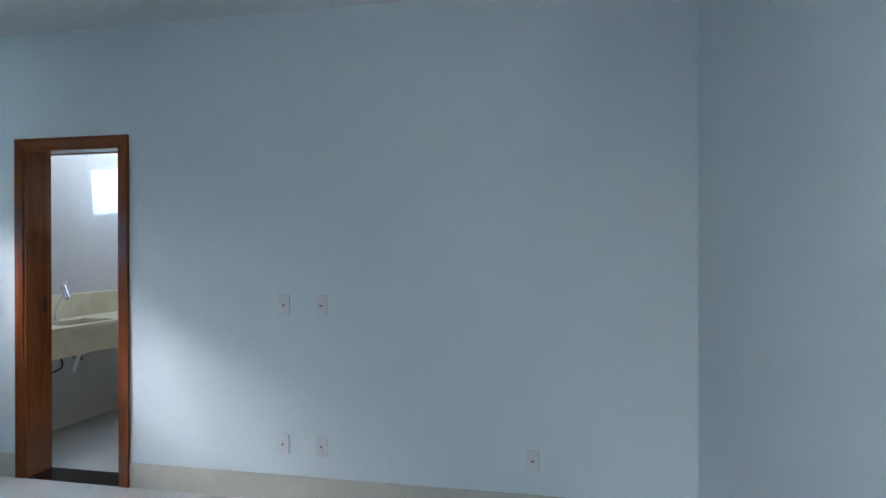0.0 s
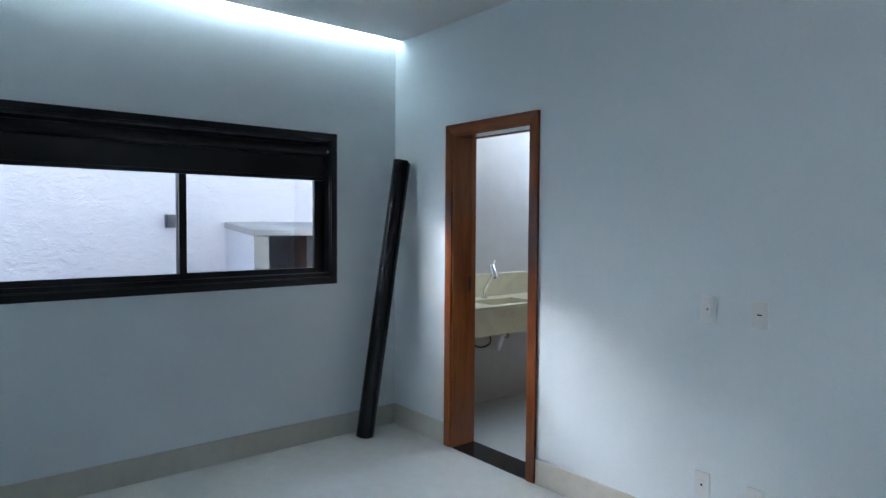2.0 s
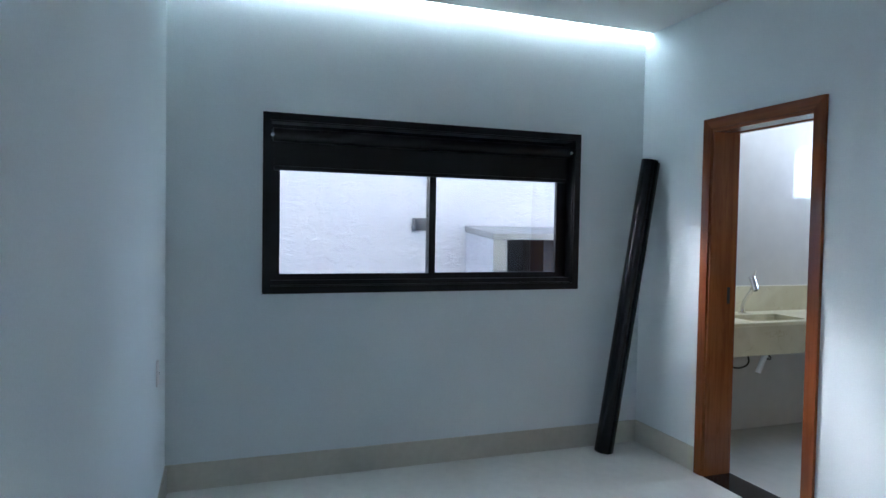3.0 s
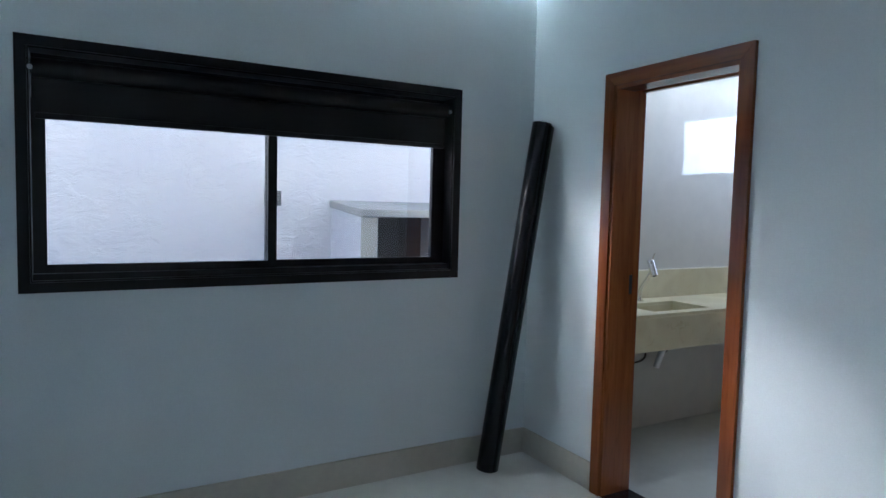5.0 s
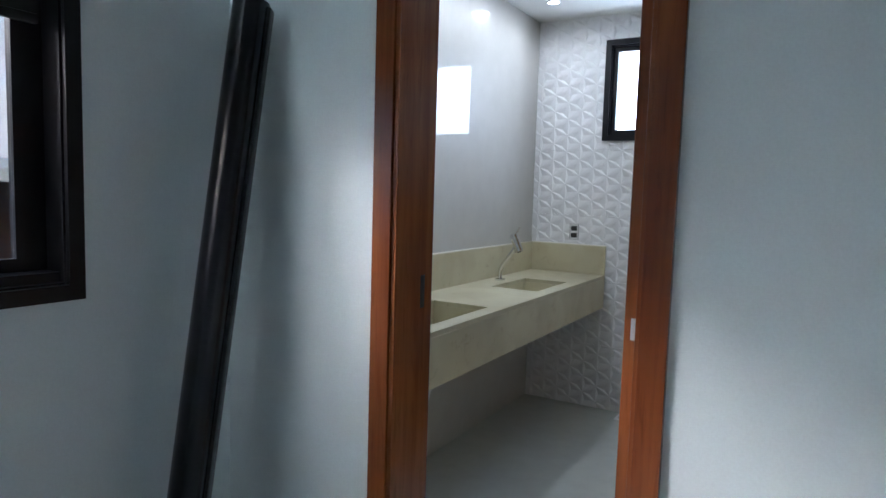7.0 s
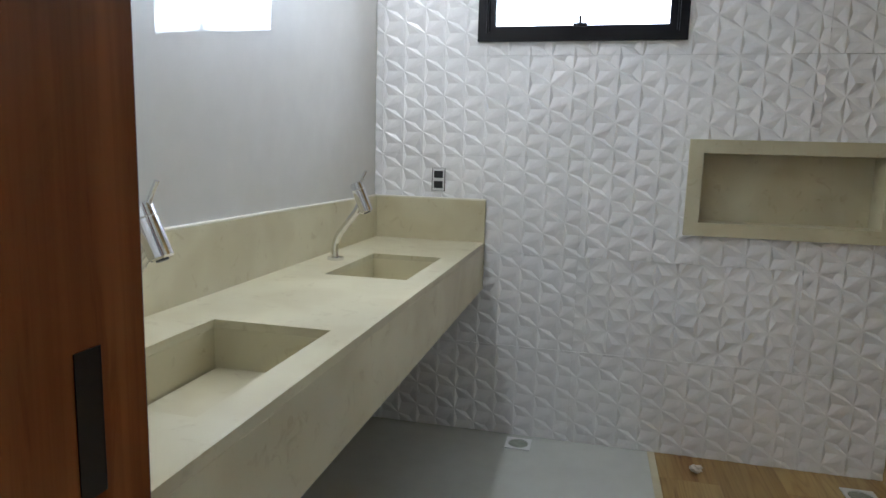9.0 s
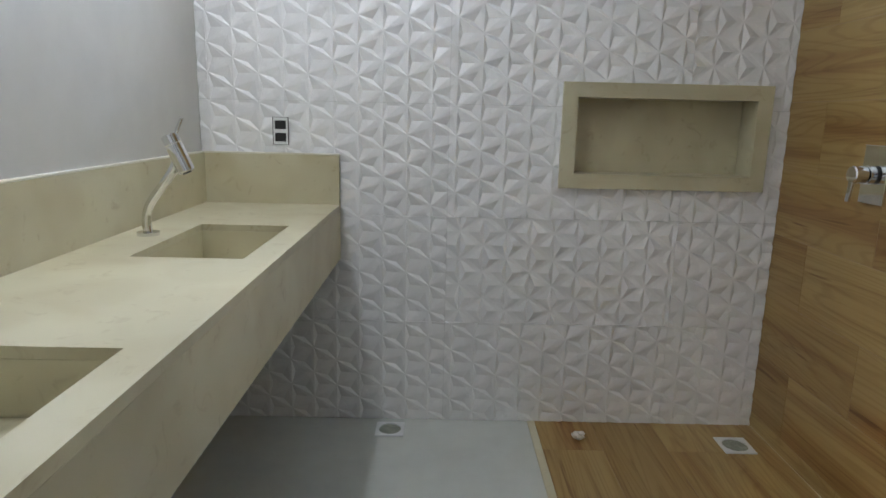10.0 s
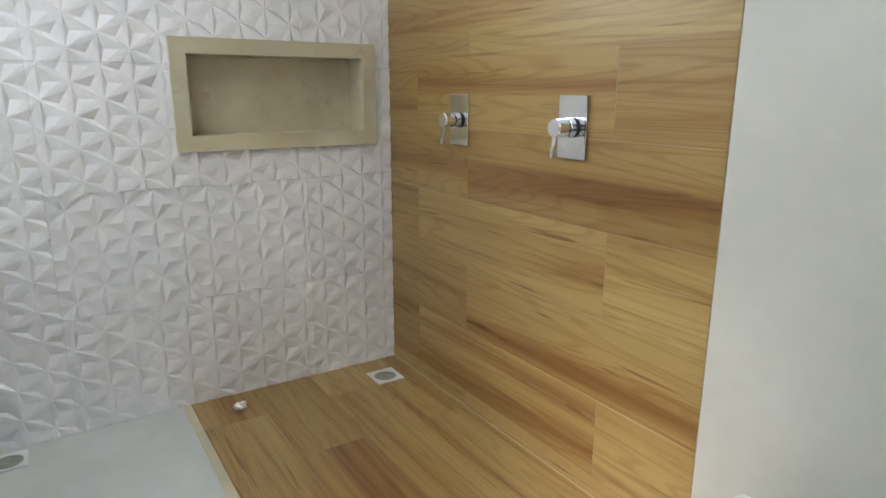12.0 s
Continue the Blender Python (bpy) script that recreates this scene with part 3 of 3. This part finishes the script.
def niche():
    x0, x1, z0, z1 = NICHE
    n = thing("wall_niche", ((x0 + x1) / 2, NORTH, z0), "recessed shower niche framed in beige stone", "niche")
    c = (x0 + x1) / 2

    def add(name, bm, label=""):
        bmesh.ops.translate(bm, verts=bm.verts, vec=(-c, -NORTH, -z0))
        part(name, bm, STONE, n, label)
    add("frame", frame_of("y", x0, x1, z0, z1, 0.055, NORTH - 0.024, NORTH - 0.004))
    add("lining", frame_of("y", x0 + 0.024, x1 - 0.024, z0 + 0.024, z1 - 0.024, 0.0315, NORTH - 0.0035, NORTH + 0.105))
    add("back_panel", one(x0 + 0.024, x1 - 0.024, NORTH + 0.1055, NORTH + 0.118, z0 + 0.024, z1 - 0.024))


niche()


def bath_socket():
    s = thing("bathroom_socket", (0.310, NORTH - 0.012, 1.168), "uncovered white socket support with two black modules", "socket")
    frame_part = part("support", sheet_with_holes("y", -0.027, 0.027, -0.050, 0.050, -0.004, 0.0, [(-0.021, 0.021, 0.007, 0.039), (-0.021, 0.021, -0.039, -0.007)]), WHITE_PLASTIC, s)
    part("back_box", one(-0.0305, 0.0305, -0.0012, -0.0002, -0.0515, 0.0515), DARK, s)
    for z in (0.023, -0.023):
        part("module", one(-0.0205, 0.0205, -0.006, -0.0005, z - 0.0155, z + 0.0155, 0.001), DARK, frame_part, "black module")


bath_socket()


def floor_drain(x, y, half, z=0.0):
    d = thing("floor_drain", (x, y, z), "square white drain frame with an open round hole", "floor drain", "floor drains of the bathroom")
    bm = bmesh.new()
    n, r = 32, half * 0.80
    rows = []
    for z in (0.006, 0.0005):
        ring = [bm.verts.new((r * math.cos(2 * math.pi * k / n), r * math.sin(2 * math.pi * k / n), z)) for k in range(n)]
        rim = []
        for k in range(n):
            c, s = math.cos(2 * math.pi * k / n), math.sin(2 * math.pi * k / n)
            q = half / max(abs(c), abs(s))
            rim.append(bm.verts.new((c * q, s * q, z)))
        rows.append((ring, rim))
    for k in range(n):
        j = (k + 1) % n
        (a, b), (c, e) = rows
        bm.faces.new((a[k], a[j], b[j], b[k]))
        bm.faces.new((c[k], c[j], e[j], e[k]))
        bm.faces.new((a[k], a[j], c[j], c[k]))
        bm.faces.new((b[k], b[j], e[j], e[k]))
    part("frame", bm, WHITE_PLASTIC, d)
    part("cup", rod(bmesh.new(), (0, 0, 0.0004), (0, 0, 0.0015), r * 0.99, sides=32), DRAIN_INSIDE, d, "dark drain opening")


floor_drain(0.735, 2.527, 0.056)
floor_drain(2.086, 2.446, 0.060, 0.0016)


def paper_scrap():
    s = thing("paper_scrap", (1.483, 2.478, 0.0), "small crumpled pale paper scrap on the shower floor", "scrap")
    bm = bmesh.new()
    bmesh.ops.create_icosphere(bm, subdivisions=3, radius=0.02)
    for v in bm.verts:
        k = 1 + 0.55 * noise.noise(v.co * 90) + 0.2 * noise.noise(v.co * 240)
        v.co = Vector((v.co.x * 1.25 * k, v.co.y * 0.95 * k, v.co.z * 0.75 * k))
    low = min(v.co.z for v in bm.verts)
    bmesh.ops.translate(bm, verts=bm.verts, vec=(0, 0, 0.0005 - low))
    part("crumple", bm, PAPER, s)


paper_scrap()


def under_counter():
    d = thing("drain_pipe", (0.30, 0.86, 0.60), "short white plastic drain pipe under the vanity", "pipe")
    part("tube", pipe(bmesh.new(), [(0.01, -0.01, 0.152), (0.01, -0.01, 0.06), (0.004, -0.03, 0.0), (0.0, -0.07, -0.096)], 0.019, closed=True), WHITE_PLASTIC, d, smooth=True)
    part("collar_nut", rod(bmesh.new(), (0.01, -0.01, 0.10), (0.01, -0.01, 0.135), 0.027, sides=24), WHITE_PLASTIC, d, smooth=True)
    runs = ([(-0.001, 0, 0), (0.06, 0.0, -0.075), (0.125, 0.04, -0.095), (0.14, 0.12, -0.05), (0.095, 0.105, 0.10), (0.084, 0.102, 0.27)],
            [(-0.001, 0.40, -0.01), (0.08, 0.385, -0.04), (0.14, 0.30, -0.04), (0.14, 0.18, 0.03), (0.092, 0.115, 0.14), (0.088, 0.108, 0.27)])
    for run in runs:
        y = run[0][1]
        h = thing("supply_hose", (0.024, 0.72 + y, 0.60), "thin black braided supply hose under the vanity", "hose", "supply hoses under the vanity")
        part("hose", pipe(bmesh.new(), [(p[0], p[1] - y, p[2]) for p in run], 0.0065, 12), DARK, h, smooth=True)
        part("wall_nut", rod(bmesh.new(), (-0.0195, 0, run[0][2]), (0.004, 0, run[0][2]), 0.013, sides=12), STEEL, h, "steel coupling nut", smooth=True)
    c = thing("pipe_cap", (BATH_X - 0.0005, 0.895, 0.250), "round white plastic pipe cap on the wall", "pipe cap", "", (0, 0, 180))
    bm = rod(bmesh.new(), (0, 0, 0), (0.012, 0, 0), 0.034, sides=32)
    part("cap", rod(bm, (0.012, 0, 0), (0.030, 0, 0), 0.022, 0.018, 32), WHITE_PLASTIC, c, smooth=True)


under_counter()


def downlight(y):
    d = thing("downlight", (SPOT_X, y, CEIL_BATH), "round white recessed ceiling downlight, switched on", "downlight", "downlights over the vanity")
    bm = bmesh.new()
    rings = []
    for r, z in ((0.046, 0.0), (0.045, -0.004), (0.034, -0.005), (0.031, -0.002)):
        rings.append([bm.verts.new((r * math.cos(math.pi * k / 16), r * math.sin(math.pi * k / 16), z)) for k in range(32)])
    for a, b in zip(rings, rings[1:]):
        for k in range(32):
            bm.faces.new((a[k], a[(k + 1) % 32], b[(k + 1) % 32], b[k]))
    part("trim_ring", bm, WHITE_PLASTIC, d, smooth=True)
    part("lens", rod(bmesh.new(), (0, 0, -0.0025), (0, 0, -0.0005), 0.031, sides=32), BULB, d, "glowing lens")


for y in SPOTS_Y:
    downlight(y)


# ---- the yard outside ----
YARD = -1.77
structure("yard_wall", one(YARD - 0.15, YARD, -9, 9, -0.2, 2.48), RENDER_WALL, "tall boundary wall in rough white render", "wall")


def meter_box():
    b = thing("masonry_cabinet", (YARD, -0.60, -0.15), "low masonry cabinet with a concrete slab top by the boundary wall", "cabinet")
    end = 1.5

    def sloped(bm, above):
        for q in bm.verts:
            if q.co.z > above:
                q.co.z += 0.06 * (1 - q.co.x / 0.655)
        return bm
    part("slab_top", sloped(one(0.0, 0.655, -0.036, end, 1.540, 1.597, 0.006), 1.0), CONCRETE, b, "pale weathered concrete slab")
    part("end_wall", sloped(one(0.0, 0.63, -0.020, 0.108, 0, 1.5395), 1.0), RENDER_WALL, b)
    part("pillar_face", one(0.6302, 0.634, -0.020, 0.108, 0, 1.539), PLINTH, b, "bare grey-tan plaster face")
    # SHADOWED parts: the recess's shade is put into their colour
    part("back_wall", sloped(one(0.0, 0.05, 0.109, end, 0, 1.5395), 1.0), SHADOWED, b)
    part("lower_front", one(0.50, 0.61, 0.109, end, 0, 1.15), PLINTH, b)
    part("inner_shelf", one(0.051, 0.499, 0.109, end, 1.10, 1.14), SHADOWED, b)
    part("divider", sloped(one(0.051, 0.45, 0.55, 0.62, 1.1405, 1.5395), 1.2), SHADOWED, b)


meter_box()


def wall_lamp():
    w = thing("outdoor_wall_lamp", (YARD, -1.095, 1.455), "small dark grey cube wall lamp on the boundary wall", "wall lamp")
    part("housing", frame_of("z", 0.004, 0.10, -0.052, 0.052, 0.006, 0.0, 0.11), GREY_PLASTIC, w)
    part("mount_plate", one(0.0, 0.004, -0.045, 0.045, 0.01, 0.10), GREY_PLASTIC, w)
    part("lens", one(0.0105, 0.0935, -0.0455, 0.0455, 0.045, 0.065), WHITE_PLASTIC, w)


wall_lamp()


# ---- wood-look tiles of the shower ----
structure("shower_wall_joints", one(BATH_X + 0.0008, BATH_X + 0.0075, 1.043, NORTH + 0.011, 0, CEIL_BATH), TAN_GROUT, "tan joints between the wood-look wall tiles", "grout")
structure("shower_floor_joints", one(1.328, BATH_X, 1.02, NORTH, -0.02, 0.0012), TAN_GROUT, "tan joints between the wood-look floor tiles", "grout")


def plank_mesh(length, width, store={}):
    key = round(length, 3), round(width, 3)
    if key not in store:
        store[key] = mesh_of("plank", one(-length / 2, length / 2, -width / 2, width / 2, -0.004, 0.004, 0.0012), WOOD_TILE)
    return store[key]


def plank(parent, m, length, width):
    ob = new("plank", plank_mesh(length, width))
    ob.parent = parent
    ob.matrix_basis = m


GAP = 0.0016
TO_WALL = Matrix(((0, 0, 1, 0), (1, 0, 0, 0), (0, 1, 0, 0), (0, 0, 0, 1)))
shower_wall = tagged(new("shower_wall"), "shower wall clad in honey-brown wood-look plank tiles", "wall", kind="structure")
rows = [(0.0, 0.065)] + [(0.065 + 0.25 * k, min(0.315 + 0.25 * k, CEIL_BATH)) for k in range(10)]
for k, (z0, z1) in enumerate(rows):
    joints = [1.043, 1.378, 2.395, NORTH] if k % 2 else [1.043, 2.048, NORTH]
    for a, b in zip(joints, joints[1:]):
        plank(shower_wall, Matrix.Translation((BATH_X + 0.004, (a + b) / 2, (z0 + z1) / 2)) @ TO_WALL, b - a - GAP, z1 - z0 - GAP)
ALONG_Y = pose(0, 0, 0, 0, 0, 90)
shower_floor = tagged(new("shower_floor"), "shower floor of honey-brown wood-look plank tiles", "floor", kind="structure")
edges = [1.328, 1.56, 1.81, 2.06, BATH_X]
for k, (x0, x1) in enumerate(zip(edges, edges[1:])):
    joints = [0.9, 1.38, 2.395, NORTH] if k % 2 == 0 else [0.9, 1.03, 2.045, NORTH]
    joints = [max(j, 1.022) for j in joints]
    for a, b in zip(joints, joints[1:]):
        if b - a > 0.02:
            plank(shower_floor, Matrix.Translation(((x0 + x1) / 2, (a + b) / 2, -0.0022)) @ ALONG_Y, b - a - GAP, x1 - x0 - GAP)


structure("shower_corner_joint", one(BATH_X - 0.003, BATH_X, 1.043, NORTH - 0.01, 0.0005, 0.0035), PALE_GROUT, "pale joint between shower wall and floor", "trim")


# ---- relief tiles of the back wall ----
SIDE = 0.107                        # edge of one relief triangle
STEP = SIDE * math.sqrt(3) / 2


def relief_tile(x0, x1, z0, z1, raised, holes=()):
    """A tile of triangular facets, seen from -y: pyramids that stand out, or that sink in with a shifted tip."""
    bm = bmesh.new()
    y_edge, y_tip = (NORTH - 0.001, NORTH - 0.0080) if raised else (NORTH - 0.0078, NORTH)
    px, pz = (1.09, 0.743) if raised else (0.695, 1.538)
    grid = {}

    def vert(x, z, y):
        key = round(x, 4), round(z, 4), round(y, 4)
        if key not in grid:
            grid[key] = bm.verts.new((x, y, z))
        return grid[key]
    for i in range(math.floor((x0 - px) / STEP) - 1, math.ceil((x1 - px) / STEP) + 1):
        for j in range(math.floor((z0 - pz) / SIDE) - 2, math.ceil((z1 - pz) / SIDE) + 2):
            a, b = px + i * STEP, px + (i + 1) * STEP
            la, lb = pz + j * SIDE + (i % 2) * SIDE / 2, pz + j * SIDE + ((i + 1) % 2) * SIDE / 2
            if i % 2 == 0:
                right = ((a, la), (a, la + SIDE), (b, lb))
                left = ((b, lb), (b, lb + SIDE), (a, la + SIDE))
            else:
                right = ((a, la), (a, la + SIDE), (b, lb + SIDE))
                left = ((b, lb), (b, lb + SIDE), (a, la))
            for tri, way in ((right, 1), (left, -1)):
                cx, cz = sum(p[0] for p in tri) / 3, sum(p[1] for p in tri) / 3
                near, far = (0, 1), 2
                if raised:
                    cx += 0.014 if way < 0 else -0.006
                elif way > 0:
                    cx -= 0.0165
                else:
                    cx, cz = cx - 0.0083, cz - 0.0143
                    near, far = (2, 0), 1
                tip = vert(cx, cz, y_tip)
                fx, fz = tri[far]
                rise = vert(cx + 0.62 * (fx - cx), cz + 0.62 * (fz - cz), y_edge + 0.10 * (y_tip - y_edge))
                p, q, r = (vert(*tri[k], y_edge) for k in (*near, far))
                for corners in ((p, q, tip), (p, tip, rise), (q, tip, rise), (p, rise, r), (q, rise, r)):
                    bm.faces.new(corners)
    for co, no in (((x0, 0, 0), (-1, 0, 0)), ((x1, 0, 0), (1, 0, 0)), ((0, 0, z0), (0, 0, -1)), ((0, 0, z1), (0, 0, 1))):
        bmesh.ops.bisect_plane(bm, geom=[*bm.verts, *bm.edges, *bm.faces], plane_co=co, plane_no=no, clear_outer=True)
    for h in holes:
        for co, no in (((h[0], 0, 0), (1, 0, 0)), ((h[1], 0, 0), (1, 0, 0)), ((0, 0, h[2]), (0, 0, 1)), ((0, 0, h[3]), (0, 0, 1))):
            bmesh.ops.bisect_plane(bm, geom=[*bm.verts, *bm.edges, *bm.faces], plane_co=co, plane_no=no)
        inside = [f for f in bm.faces if h[0] < f.calc_center_median().x < h[1] and h[2] < f.calc_center_median().z < h[3]]
        bmesh.ops.delete(bm, geom=inside, context="FACES")
    rim = [e for e in bm.edges if e.is_boundary]
    made = bmesh.ops.extrude_edge_only(bm, edges=rim)["geom"]
    for q in made:
        if isinstance(q, bmesh.types.BMVert):
            q.co.y = NORTH + 0.0115
    bmesh.ops.recalc_face_normals(bm, faces=bm.faces)
    return bm


relief_wall = tagged(new("relief_cladding"), "white wall tiles with faceted triangular relief", "wall tiles", kind="structure")
columns = [0.005, 0.043, 0.945, 1.845, BATH_X - 0.001]
levels = [0.0, 0.425, 0.853, 1.281, 1.709, 2.137, CEIL_BATH]
for i, (x0, x1) in enumerate(zip(columns, columns[1:])):
    for j, (z0, z1) in enumerate(zip(levels, levels[1:])):
        cuts = [(h[0] + 0.01, h[1] - 0.01, h[2] + 0.01, h[3] - 0.01) for h in (WIN2, NICHE) if h[0] < x1 and h[1] > x0 and h[2] < z1 and h[3] > z0]
        part("tile", relief_tile(x0 + 0.0005, x1 - 0.0005, z0 + 0.0005, z1 - 0.0005, (i, j) in ((2, 1), (3, 3)), cuts), RELIEF, relief_wall)
